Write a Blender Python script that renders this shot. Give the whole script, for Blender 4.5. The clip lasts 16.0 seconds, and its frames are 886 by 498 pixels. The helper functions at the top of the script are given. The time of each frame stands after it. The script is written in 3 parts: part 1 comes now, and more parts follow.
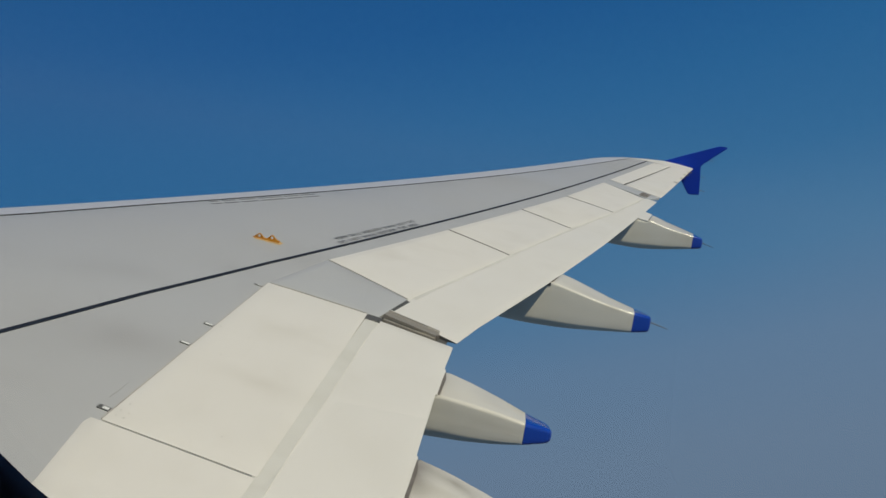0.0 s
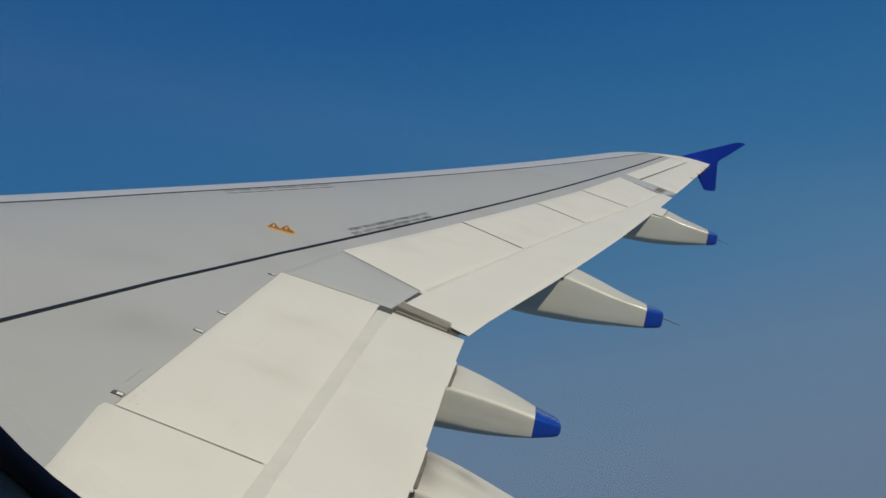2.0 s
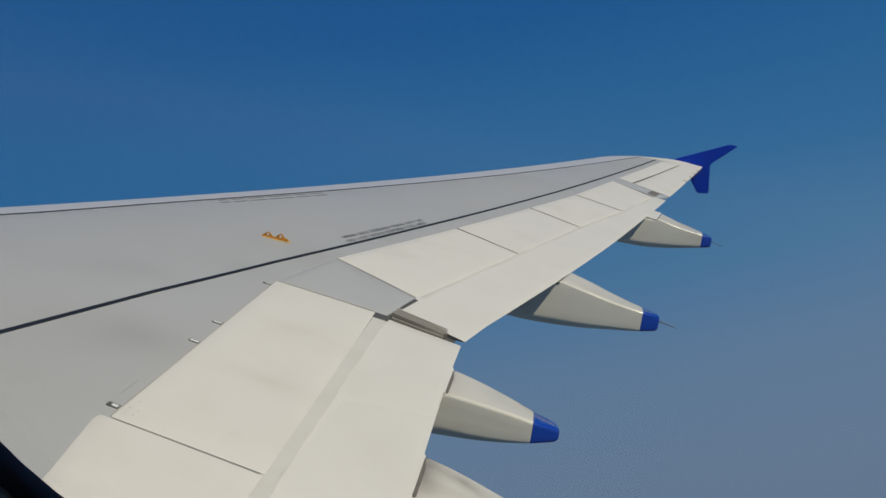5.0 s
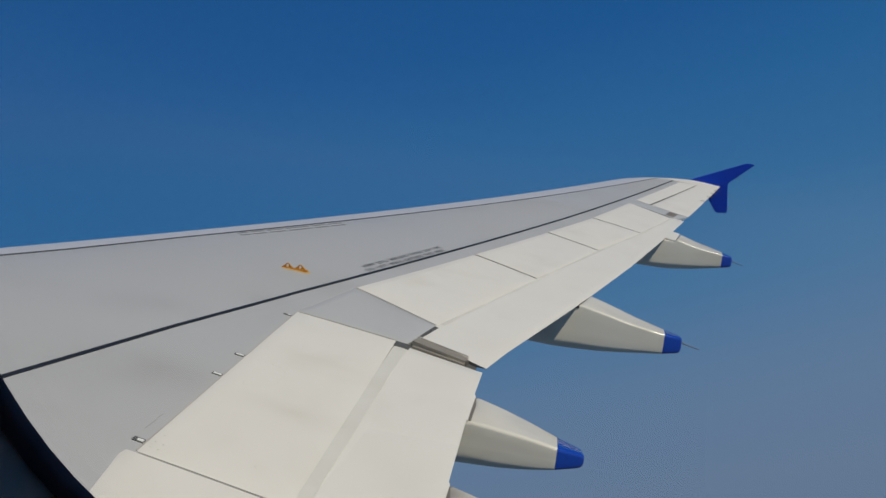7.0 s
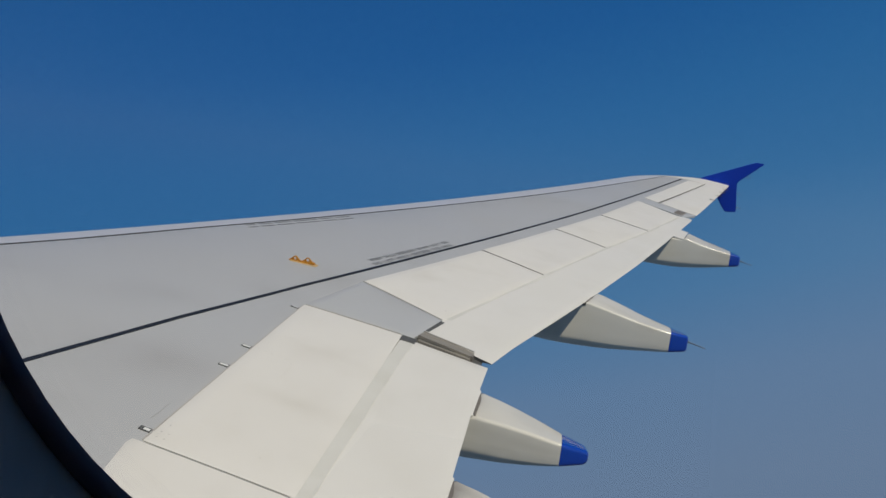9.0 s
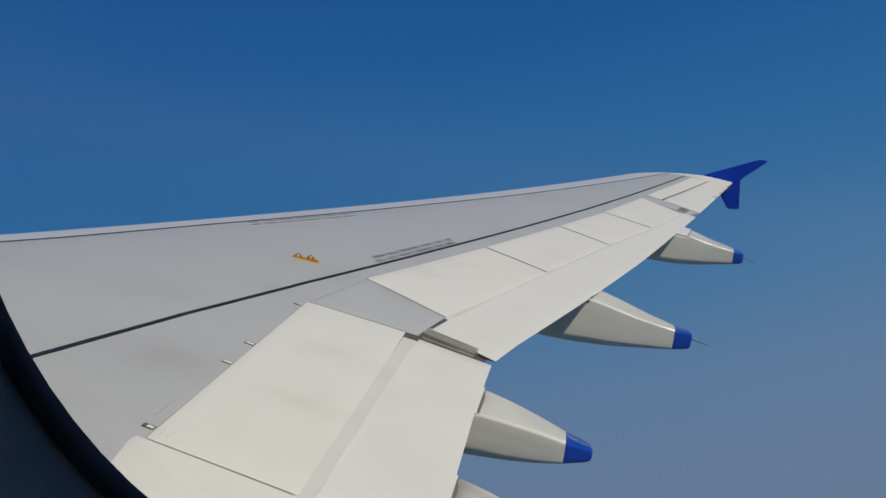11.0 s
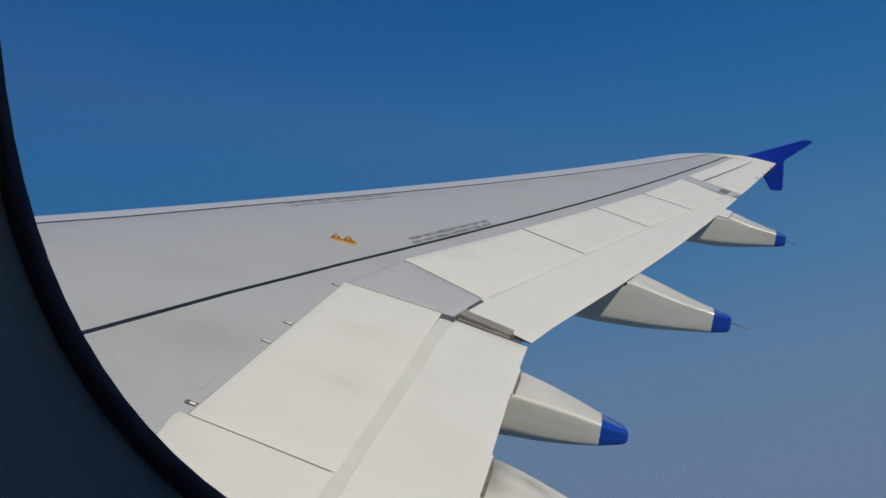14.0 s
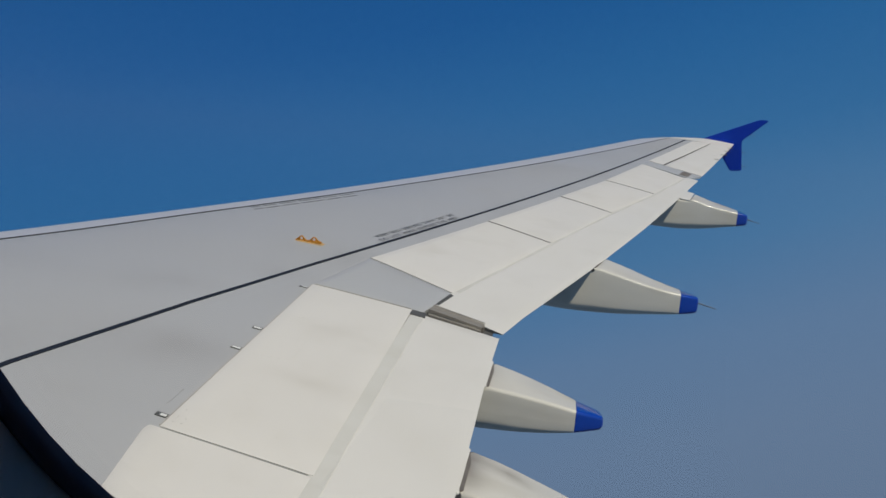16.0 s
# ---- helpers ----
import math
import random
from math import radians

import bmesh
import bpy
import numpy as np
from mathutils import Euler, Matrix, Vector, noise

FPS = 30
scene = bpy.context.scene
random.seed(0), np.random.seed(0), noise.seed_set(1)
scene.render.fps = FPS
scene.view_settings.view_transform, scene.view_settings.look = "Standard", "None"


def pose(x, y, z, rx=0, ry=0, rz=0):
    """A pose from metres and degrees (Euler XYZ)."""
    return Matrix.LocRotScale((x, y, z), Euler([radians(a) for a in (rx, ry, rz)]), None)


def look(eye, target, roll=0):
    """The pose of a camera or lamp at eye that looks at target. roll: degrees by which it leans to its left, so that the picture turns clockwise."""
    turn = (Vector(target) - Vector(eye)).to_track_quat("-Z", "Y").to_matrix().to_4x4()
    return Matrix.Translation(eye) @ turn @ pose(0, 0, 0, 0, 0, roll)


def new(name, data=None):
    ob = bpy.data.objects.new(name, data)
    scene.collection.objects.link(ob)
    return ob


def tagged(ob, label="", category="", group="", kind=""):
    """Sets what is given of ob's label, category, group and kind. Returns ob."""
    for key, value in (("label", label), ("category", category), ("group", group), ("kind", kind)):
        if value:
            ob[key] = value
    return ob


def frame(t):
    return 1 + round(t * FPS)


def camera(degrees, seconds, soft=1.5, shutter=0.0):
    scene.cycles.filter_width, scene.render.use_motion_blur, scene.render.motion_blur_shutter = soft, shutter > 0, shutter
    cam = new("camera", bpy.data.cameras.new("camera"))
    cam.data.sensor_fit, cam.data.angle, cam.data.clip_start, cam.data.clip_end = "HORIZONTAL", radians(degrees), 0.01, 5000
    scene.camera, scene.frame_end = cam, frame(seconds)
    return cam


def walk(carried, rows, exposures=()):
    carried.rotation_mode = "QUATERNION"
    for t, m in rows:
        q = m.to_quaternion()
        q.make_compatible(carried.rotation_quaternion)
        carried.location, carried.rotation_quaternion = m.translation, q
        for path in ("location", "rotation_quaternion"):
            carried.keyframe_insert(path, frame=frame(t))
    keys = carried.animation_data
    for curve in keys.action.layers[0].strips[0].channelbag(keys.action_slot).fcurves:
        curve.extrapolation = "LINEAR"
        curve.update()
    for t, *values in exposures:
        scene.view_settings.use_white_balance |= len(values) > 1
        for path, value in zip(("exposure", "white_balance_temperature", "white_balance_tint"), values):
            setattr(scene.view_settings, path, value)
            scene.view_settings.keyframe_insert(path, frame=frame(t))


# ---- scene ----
cam = camera(58.52, 16.0, 1.5)
PATH = [
    (0, pose(6.4314, 1.6077, 1.4896, 83.302, -9.170, 7.023)),
    (0.5, pose(6.4322, 1.6061, 1.4903, 83.138, -9.262, 7.434)),
    (1, pose(6.4314, 1.6096, 1.4861, 83.391, -9.520, 6.819)),
    (1.5, pose(6.4322, 1.6063, 1.4914, 83.046, -9.742, 6.853)),
    (2, pose(6.4406, 1.5993, 1.4926, 82.559, -9.906, 8.175)),
    (2.5, pose(6.4353, 1.6069, 1.4888, 83.122, -9.389, 6.711)),
    (3, pose(6.4422, 1.6126, 1.4839, 82.829, -8.865, 6.589)),
    (3.5, pose(6.4348, 1.6115, 1.4874, 82.838, -8.981, 6.856)),
    (4, pose(6.4354, 1.6132, 1.4838, 83.074, -9.060, 6.901)),
    (6.3, pose(6.4346, 1.5984, 1.4938, 83.168, -8.250, 9.405)),
    (6.5, pose(6.4346, 1.5984, 1.4938, 83.784, -7.743, 9.142)),
    (7, pose(6.4337, 1.5917, 1.4951, 84.854, -7.538, 8.822)),
    (7.5, pose(6.4368, 1.5899, 1.4942, 84.490, -7.639, 8.837)),
    (8, pose(6.4337, 1.5898, 1.4942, 84.212, -8.112, 9.227)),
    (8.5, pose(6.4316, 1.5912, 1.4927, 84.148, -8.466, 9.366)),
    (9, pose(6.4334, 1.5885, 1.4948, 84.410, -8.340, 9.427)),
    (11.3, pose(6.4248, 1.6013, 1.4877, 84.205, -8.247, 9.658)),
    (11.5, pose(6.4248, 1.6013, 1.4877, 84.146, -8.443, 10.369)),
    (12, pose(6.4311, 1.5993, 1.4897, 82.483, -8.525, 11.713)),
    (12.5, pose(6.4350, 1.5984, 1.4909, 82.254, -7.770, 12.229)),
    (13, pose(6.4302, 1.5899, 1.4921, 82.290, -8.867, 13.210)),
    (13.5, pose(6.4294, 1.5860, 1.4928, 82.544, -8.772, 13.077)),
    (14, pose(6.4307, 1.5902, 1.4927, 82.459, -8.166, 12.317)),
    (14.5, pose(6.4293, 1.5981, 1.4895, 82.234, -7.954, 12.110)),
    (15, pose(6.4301, 1.5955, 1.4909, 82.324, -7.712, 12.079)),
    (15.5, pose(6.4312, 1.5977, 1.4904, 83.285, -6.086, 11.482)),
    (16, pose(6.4328, 1.6009, 1.4935, 82.436, -5.579, 9.592)),
]
walk(cam, PATH, ((0, -0.12, 6780, 6), (4.2, -0.13, 6740, 7), (6.3, -0.15, 6550, 9), (9.2, -0.09, 6520, 10), (11.3, -0.09, 6450, 10), (14.5, -0.10, 6430, 10), (16, -0.14, 6420, 10)))

# ---- light and sky ----
SUN_WAY = Vector((0.35, -0.36, 0.868)).normalized()      # towards the sun
UP = Vector((-0.34, 0.25, 0.90)).normalized()          # the way in which the haze thins out

sun_data = bpy.data.lights.new("sun", "SUN")
sun_data.energy, sun_data.angle, sun_data.color = 3.38, radians(0.5), (1.0, 0.935, 0.745)
sun = new("sun", sun_data)
sun.matrix_world = look((0, 0, 30), Vector((0, 0, 30)) - SUN_WAY)

world = bpy.data.worlds.new("sky")
scene.world = world
world.use_nodes = True
wn, wl = world.node_tree.nodes, world.node_tree.links
wn.clear()
w_out, w_bg = wn.new("ShaderNodeOutputWorld"), wn.new("ShaderNodeBackground")
w_coord = wn.new("ShaderNodeTexCoord")
w_dot = wn.new("ShaderNodeVectorMath")
w_dot.operation = "DOT_PRODUCT"
w_dot.inputs[1].default_value = UP
w_range = wn.new("ShaderNodeMapRange")
w_range.inputs["From Min"].default_value, w_range.inputs["From Max"].default_value = -0.5, 1.0
w_ramp = wn.new("ShaderNodeValToRGB")
HAZE = [(0.0, (0.070, 0.102, 0.142)), (0.2, (0.152, 0.223, 0.337)), (0.262, (0.149, 0.229, 0.357)), (0.335, (0.125, 0.223, 0.376)), (0.407, (0.068, 0.194, 0.380)),
        (0.48, (0.034, 0.155, 0.355)), (0.552, (0.021, 0.132, 0.340)), (0.624, (0.012, 0.103, 0.311)), (0.75, (0.009, 0.080, 0.265)), (1.0, (0.007, 0.065, 0.225))]
while len(w_ramp.color_ramp.elements) < len(HAZE):
    w_ramp.color_ramp.elements.new(0.5)
for el, (at, col) in zip(w_ramp.color_ramp.elements, HAZE):
    el.position, el.color = at, (*col, 1)
w_sky = wn.new("ShaderNodeTexSky")
w_sky.sky_type, w_sky.sun_disc = "NISHITA", False
w_sky.sun_elevation, w_sky.sun_rotation = math.asin(SUN_WAY.z), math.atan2(SUN_WAY.x, SUN_WAY.y)
w_sky.altitude, w_sky.air_density, w_sky.dust_density = 2500, 1.0, 1.0
w_gain = wn.new("ShaderNodeVectorMath")
w_gain.operation = "SCALE"
w_gain.inputs["Scale"].default_value = 0.08
w_mix = wn.new("ShaderNodeMix")
w_mix.data_type = "RGBA"
w_mix.inputs["Factor"].default_value = 0.03
wl.new(w_coord.outputs["Generated"], w_dot.inputs[0])
wl.new(w_dot.outputs["Value"], w_range.inputs["Value"])
wl.new(w_range.outputs["Result"], w_ramp.inputs["Fac"])
wl.new(w_sky.outputs["Color"], w_gain.inputs[0])
wl.new(w_ramp.outputs["Color"], w_mix.inputs["A"])
wl.new(w_gain.outputs["Vector"], w_mix.inputs["B"])
wl.new(w_mix.outputs["Result"], w_bg.inputs["Color"])
wl.new(w_bg.outputs["Background"], w_out.inputs["Surface"])


# ---- materials ----
def material(name, base, rough, second=None, blend=0.5, scale=1.5, stretch=(1, 1, 1), grime=None, grime_amount=0.3, grime_scale=6.0,
             speck=0.0, bump=0.0, bump_scale=60.0, metallic=0.0, coat=0.0, spec=0.5, coat_rough=0.12):
    """A paint or metal: two colours blended by broad noise, grime by finer noise, a little relief, uneven gloss."""
    mat = bpy.data.materials.new(name)
    mat.use_nodes = True
    n, l = mat.node_tree.nodes, mat.node_tree.links
    b = n["Principled BSDF"]
    b.inputs["Metallic"].default_value, b.inputs["Coat Weight"].default_value = metallic, coat
    b.inputs["Coat Roughness"].default_value, b.inputs["Specular IOR Level"].default_value = coat_rough, spec
    co, mp = n.new("ShaderNodeTexCoord"), n.new("ShaderNodeMapping")
    mp.inputs["Scale"].default_value = stretch
    l.new(co.outputs["Object"], mp.inputs["Vector"])

    def noisy(size, detail, low, high, vec):
        t, r = n.new("ShaderNodeTexNoise"), n.new("ShaderNodeMapRange")
        t.inputs["Scale"].default_value, t.inputs["Detail"].default_value, t.inputs["Roughness"].default_value = size, detail, 0.6
        r.inputs["From Min"].default_value, r.inputs["From Max"].default_value = low, high
        l.new(vec, t.inputs["Vector"])
        l.new(t.outputs["Fac"], r.inputs["Value"])
        return r.outputs["Result"]

    def mixed(fac, a, c):
        m = n.new("ShaderNodeMix")
        m.data_type = "RGBA"
        l.new(fac, m.inputs["Factor"])
        for sock, v in (("A", a), ("B", c)):
            if isinstance(v, tuple):
                m.inputs[sock].default_value = (*v, 1)
            else:
                l.new(v, m.inputs[sock])
        return m.outputs["Result"]

    def times(v, k):
        m = n.new("ShaderNodeMath")
        m.operation = "MULTIPLY"
        l.new(v, m.inputs[0])
        m.inputs[1].default_value = k
        return m.outputs["Value"]

    broad = noisy(scale, 4, 0.35, 0.68, mp.outputs["Vector"])
    col = mixed(times(broad, blend), base, second or tuple(0.86 * v for v in base))
    if grime:
        col = mixed(times(noisy(grime_scale, 6, 0.5, 0.8, mp.outputs["Vector"]), grime_amount), col, grime)
    if speck:
        col = mixed(times(noisy(70, 2, 0.66, 0.74, co.outputs["Object"]), speck), col, grime or tuple(0.5 * v for v in base))
    l.new(col, b.inputs["Base Color"])
    rr = n.new("ShaderNodeMapRange")
    rr.inputs["To Min"].default_value, rr.inputs["To Max"].default_value = rough * 0.85, min(1.0, rough * 1.2)
    l.new(broad, rr.inputs["Value"])
    l.new(rr.outputs["Result"], b.inputs["Roughness"])
    if bump:
        t, bp = n.new("ShaderNodeTexNoise"), n.new("ShaderNodeBump")
        t.inputs["Scale"].default_value, t.inputs["Detail"].default_value = bump_scale, 3
        bp.inputs["Strength"].default_value, bp.inputs["Distance"].default_value = bump, 0.004
        l.new(mp.outputs["Vector"], t.inputs["Vector"])
        l.new(t.outputs["Fac"], bp.inputs["Height"])
        l.new(bp.outputs["Normal"], b.inputs["Normal"])
    return mat


GREY = material("grey_wing_paint", (0.446, 0.441, 0.438), 0.38, (0.415, 0.407, 0.401), 0.9, 0.5, (0.8, 1.1, 1), (0.30, 0.29, 0.28), 0.30, 1.6, 0.08, 0.05, 30)


def stain(mat, at, half, colour, amount):
    """A soft smear of dirt of its own shape, in metres from the wing's origin."""
    n, l = mat.node_tree.nodes, mat.node_tree.links
    sock = n["Principled BSDF"].inputs["Base Color"]
    before = sock.links[0].from_socket
    co, mp, gr, nz = n.new("ShaderNodeTexCoord"), n.new("ShaderNodeMapping"), n.new("ShaderNodeTexGradient"), n.new("ShaderNodeTexNoise")
    mp.vector_type = "TEXTURE"
    mp.inputs["Location"].default_value = (at[0] - 4.0, at[1] - 1.975, 0)
    mp.inputs["Rotation"].default_value = (0, 0, radians(at[2]))
    mp.inputs["Scale"].default_value = (half[0], half[1], 50)
    gr.gradient_type = "QUADRATIC_SPHERE"
    nz.inputs["Scale"].default_value, nz.inputs["Detail"].default_value = 5.0, 4
    mul, rng_ = n.new("ShaderNodeMath"), n.new("ShaderNodeMapRange")
    mul.operation = "MULTIPLY"
    rng_.inputs["From Min"].default_value, rng_.inputs["From Max"].default_value = 0.25, 0.75
    rng_.inputs["To Min"].default_value, rng_.inputs["To Max"].default_value = 0.35 * amount, amount
    mix = n.new("ShaderNodeMix")
    mix.data_type = "RGBA"
    mix.inputs["B"].default_value = (*colour, 1)
    l.new(co.outputs["Object"], mp.inputs["Vector"])
    l.new(mp.outputs["Vector"], gr.inputs["Vector"])
    l.new(co.outputs["Object"], nz.inputs["Vector"])
    l.new(nz.outputs["Fac"], rng_.inputs["Value"])
    l.new(gr.outputs["Fac"], mul.inputs[0])
    l.new(rng_.outputs["Result"], mul.inputs[1])
    l.new(mul.outputs["Value"], mix.inputs["Factor"])
    l.new(before, mix.inputs["A"])
    l.new(mix.outputs["Result"], sock)


GREY_PANEL = material("grey_panel_paint", (0.465, 0.463, 0.463), 0.38, (0.425, 0.420, 0.415), 0.6, 0.9, (0.6, 1.2, 1), (0.32, 0.31, 0.30), 0.3, 3.0, 0.08, 0.05, 30)
stain(GREY, (4.64, 5.00, 0), (0.70, 0.32), (0.24, 0.21, 0.19), 0.34)
stain(GREY, (4.66, 6.25, 6), (0.50, 0.22), (0.26, 0.24, 0.22), 0.22)
stain(GREY, (4.30, 5.75, 0), (0.60, 0.24), (0.26, 0.24, 0.22), 0.22)
SLAT = material("slat_paint", (0.52, 0.525, 0.56), 0.42, (0.47, 0.475, 0.51), 0.6, 0.8, (1, 1, 1), (0.40, 0.39, 0.37), 0.25, 4.0)
WHITE = material("white_paint", (0.733, 0.694, 0.636), 0.42, (0.696, 0.657, 0.600), 0.8, 1.1, (0.9, 1.0, 1), (0.52, 0.475, 0.40), 0.34, 2.6, 0.24, 0.05, 30)
WHITE_FLAP = material("white_flap_paint", (0.732, 0.697, 0.642), 0.40, (0.690, 0.657, 0.604), 0.8, 1.0, (0.9, 1.0, 1), (0.54, 0.50, 0.43), 0.26, 2.8, 0.15, 0.04, 30)
stain(WHITE, (5.32, 5.02, 0), (0.50, 0.13), (0.40, 0.355, 0.275), 0.29)
stain(WHITE, (5.22, 5.62, 0), (0.40, 0.10), (0.43, 0.385, 0.30), 0.17)
stain(WHITE, (5.10, 6.02, 0), (0.22, 0.12), (0.45, 0.40, 0.32), 0.19)
stain(WHITE, (5.45, 7.40, 20), (0.30, 0.16), (0.45, 0.40, 0.32), 0.14)
stain(WHITE, (6.45, 9.60, 20), (0.34, 0.22), (0.45, 0.40, 0.32), 0.14)
SEAL_BAND = material("worn_seal_paint", (0.656, 0.631, 0.577), 0.5, (0.602, 0.577, 0.522), 0.8, 2.0, (0.6, 2.0, 1), (0.46, 0.43, 0.36), 0.35, 6.0)
SEAL_DIRT = material("dirty_seal_paint", (0.595, 0.570, 0.518), 0.55, (0.675, 0.650, 0.597), 0.9, 2.2, (1, 1, 1), (0.42, 0.38, 0.32), 0.45, 5.0)
FAIRING = material("fairing_paint", (0.672, 0.638, 0.566), 0.5, (0.625, 0.588, 0.512), 0.6, 1.4, (0.4, 1.6, 1), (0.40, 0.345, 0.26), 0.62, 3.2, 0.10, 0.0, 25, spec=0.2, coat=0.6, coat_rough=0.09)
stain(FAIRING, (6.13, 4.80, 0), (0.16, 0.30), (0.13, 0.10, 0.07), 1.1)
stain(FAIRING, (6.30, 4.84, -8), (0.30, 0.09), (0.24, 0.20, 0.15), 1.0)
stain(FAIRING, (6.11, 5.70, 0), (0.12, 0.20), (0.28, 0.24, 0.19), 0.5)
BLUE = material("blue_gloss_paint", (0.006, 0.052, 0.38), 0.22, (0.010, 0.042, 0.36), 0.5, 3.0, coat=0.7, coat_rough=0.06)
FENCE_BLUE = material("fence_blue_paint", (0.006, 0.040, 0.40), 0.42, (0.005, 0.033, 0.34), 0.5, 2.0, spec=0.2)
BLACK = material("black_line_paint", (0.016, 0.020, 0.030), 0.6, (0.022, 0.026, 0.036), 0.8, 3.0, (1, 0.6, 1), spec=0.15)
JOINT = material("dark_joint_sealant", (0.068, 0.071, 0.078), 0.7, (0.045, 0.047, 0.052), 0.6, 6.0)
MARK = material("stencil_paint", (0.085, 0.088, 0.094), 0.6, (0.15, 0.15, 0.155), 0.6, 30.0)
FAINT = material("faded_stencil_paint", (0.12, 0.123, 0.13), 0.55, (0.25, 0.25, 0.255), 0.9, 35.0)
BROWN = material("weathered_metal", (0.30, 0.275, 0.235), 0.45, (0.20, 0.18, 0.15), 0.8, 6.0, (0.5, 2, 1), (0.10, 0.09, 0.08), 0.5, 14.0, metallic=0.25)
FLAP_END = material("bare_flap_end", (0.30, 0.272, 0.228), 0.5, (0.235, 0.210, 0.172), 0.8, 6.0, (0.5, 2, 1), (0.15, 0.13, 0.105), 0.5, 14.0)
SCUFF = material("scuffed_grey_paint", (0.375, 0.368, 0.36), 0.5, (0.41, 0.405, 0.40), 0.8, 20.0)
EDGE_DARK = material("dark_brown_primer", (0.20, 0.175, 0.15), 0.6, (0.14, 0.12, 0.10), 0.8, 8.0)
EDGE = material("brown_edge_sealant", (0.48, 0.45, 0.41), 0.6, (0.38, 0.35, 0.32), 0.9, 5.0)
# primer colour, also used where shade is painted in gaps
DARK = material("dark_primer_and_shade", (0.095, 0.095, 0.092), 0.7, (0.06, 0.06, 0.06), 0.7, 4.0)
METAL = material("pale_metal", (0.80, 0.79, 0.76), 0.5, (0.70, 0.69, 0.66), 0.6, 20.0, spec=0.2)
ORANGE = material("orange_paint", (0.62, 0.275, 0.018), 0.45, (0.50, 0.20, 0.015), 0.7, 25.0, (1, 1, 1), (0.25, 0.12, 0.03), 0.4, 40.0)
STAIN_ORANGE = material("worn_orange_paint", (0.56, 0.33, 0.09), 0.5, (0.48, 0.38, 0.24), 0.9, 30.0)
RUBBER = material("dark_rubber", (0.33, 0.245, 0.285), 0.6, (0.36, 0.27, 0.31), 0.6, 60.0)
PLASTIC = material("grey_cabin_plastic", (0.90, 0.81, 0.73), 0.55, (0.87, 0.78, 0.70), 0.6, 8.0, spec=0.2, bump=0.04, bump_scale=300)
LINING = material("cabin_lining_plastic", (0.88, 0.81, 0.75), 0.6, (0.85, 0.78, 0.72), 0.5, 3.0, bump=0.1, bump_scale=300)
CARPET = material("grey_carpet", (0.22, 0.20, 0.20), 0.95, (0.17, 0.155, 0.155), 0.8, 12.0, bump=0.5, bump_scale=500)
SKIN = material("white_fuselage_paint", (0.70, 0.70, 0.69), 0.35, (0.66, 0.66, 0.65), 0.5, 1.0)
FASTENER = material("fastener_brown", (0.34, 0.32, 0.27), 0.5, (0.26, 0.24, 0.20), 0.7, 20.0)
ROD = material("discharger_grey", (0.20, 0.20, 0.21), 0.5, (0.06, 0.06, 0.065), 0.5, 10.0)

GLASS = bpy.data.materials.new("window_glass")
GLASS.use_nodes = True
_g = GLASS.node_tree.nodes["Principled BSDF"]
_g.inputs["Base Color"].default_value = (0.985, 0.99, 1.0, 1)
_g.inputs["Transmission Weight"].default_value, _g.inputs["Roughness"].default_value, _g.inputs["IOR"].default_value = 1.0, 0.0, 1.45


# ---- the wing's form ----
ROOT_Y, KINK_Y, TIP_Y = 1.975, 6.40, 16.95
INNER_Y = 1.12
SWEEP, DIHEDRAL, FLEX = 0.5173, 0.0888, 0.00303


def lerp(y, ys, vs):
    for (a, b), (p, q) in zip(zip(ys, ys[1:]), zip(vs, vs[1:])):
        if y <= b or b == ys[-1]:
            return p + (q - p) * (y - a) / (b - a)


def nose(y):
    """x of the leading edge; it sweeps back in a curve at the tip."""
    return SWEEP * (y - ROOT_Y) + (0.62 * ((y - 15.75) / 1.2) ** 2.4 if y > 15.75 else 0.0)


def tail(y):
    return SWEEP * (y - ROOT_Y) + lerp(y, (ROOT_Y, KINK_Y, TIP_Y), (6.07, 3.85, 1.50))


def crown(c):
    c = min(max(c, 0.0), 1.05)
    droop = 0.0085 * (1 - c / 0.2) ** 2 if c < 0.2 else 0.0
    return 0.1567 * c ** 0.5 - 0.0534 * c - 0.0648 * c ** 2 - 0.1139 * c ** 3 + 0.0793 * c ** 4 - droop * min(1.0, c / 0.01)


def mean(x, y):
    """z of the chord line, with dihedral, bending in flight and twist."""
    u, full = y - ROOT_Y, lerp(y, (ROOT_Y, KINK_Y, TIP_Y), (6.07, 3.85, 1.50))
    c = (x - SWEEP * u) / full
    twist = radians(lerp(y, (ROOT_Y, KINK_Y, TIP_Y), (4.018, 0.867, 0.051)))
    return DIHEDRAL * u + FLEX * u * u - math.tan(twist) * (c - 0.25) * full


def top(x, y, lift=0.0):
    chord = tail(y) - nose(y)
    return mean(x, y) + crown((x - nose(y)) / chord) * chord + lift


def under(x, y):
    chord = tail(y) - nose(y)
    return mean(x, y) - 0.72 * crown((x - nose(y)) / chord) * chord + 0.004


# ---- building ----
WING_AT = Vector((4.0, 1.975, 0.0))


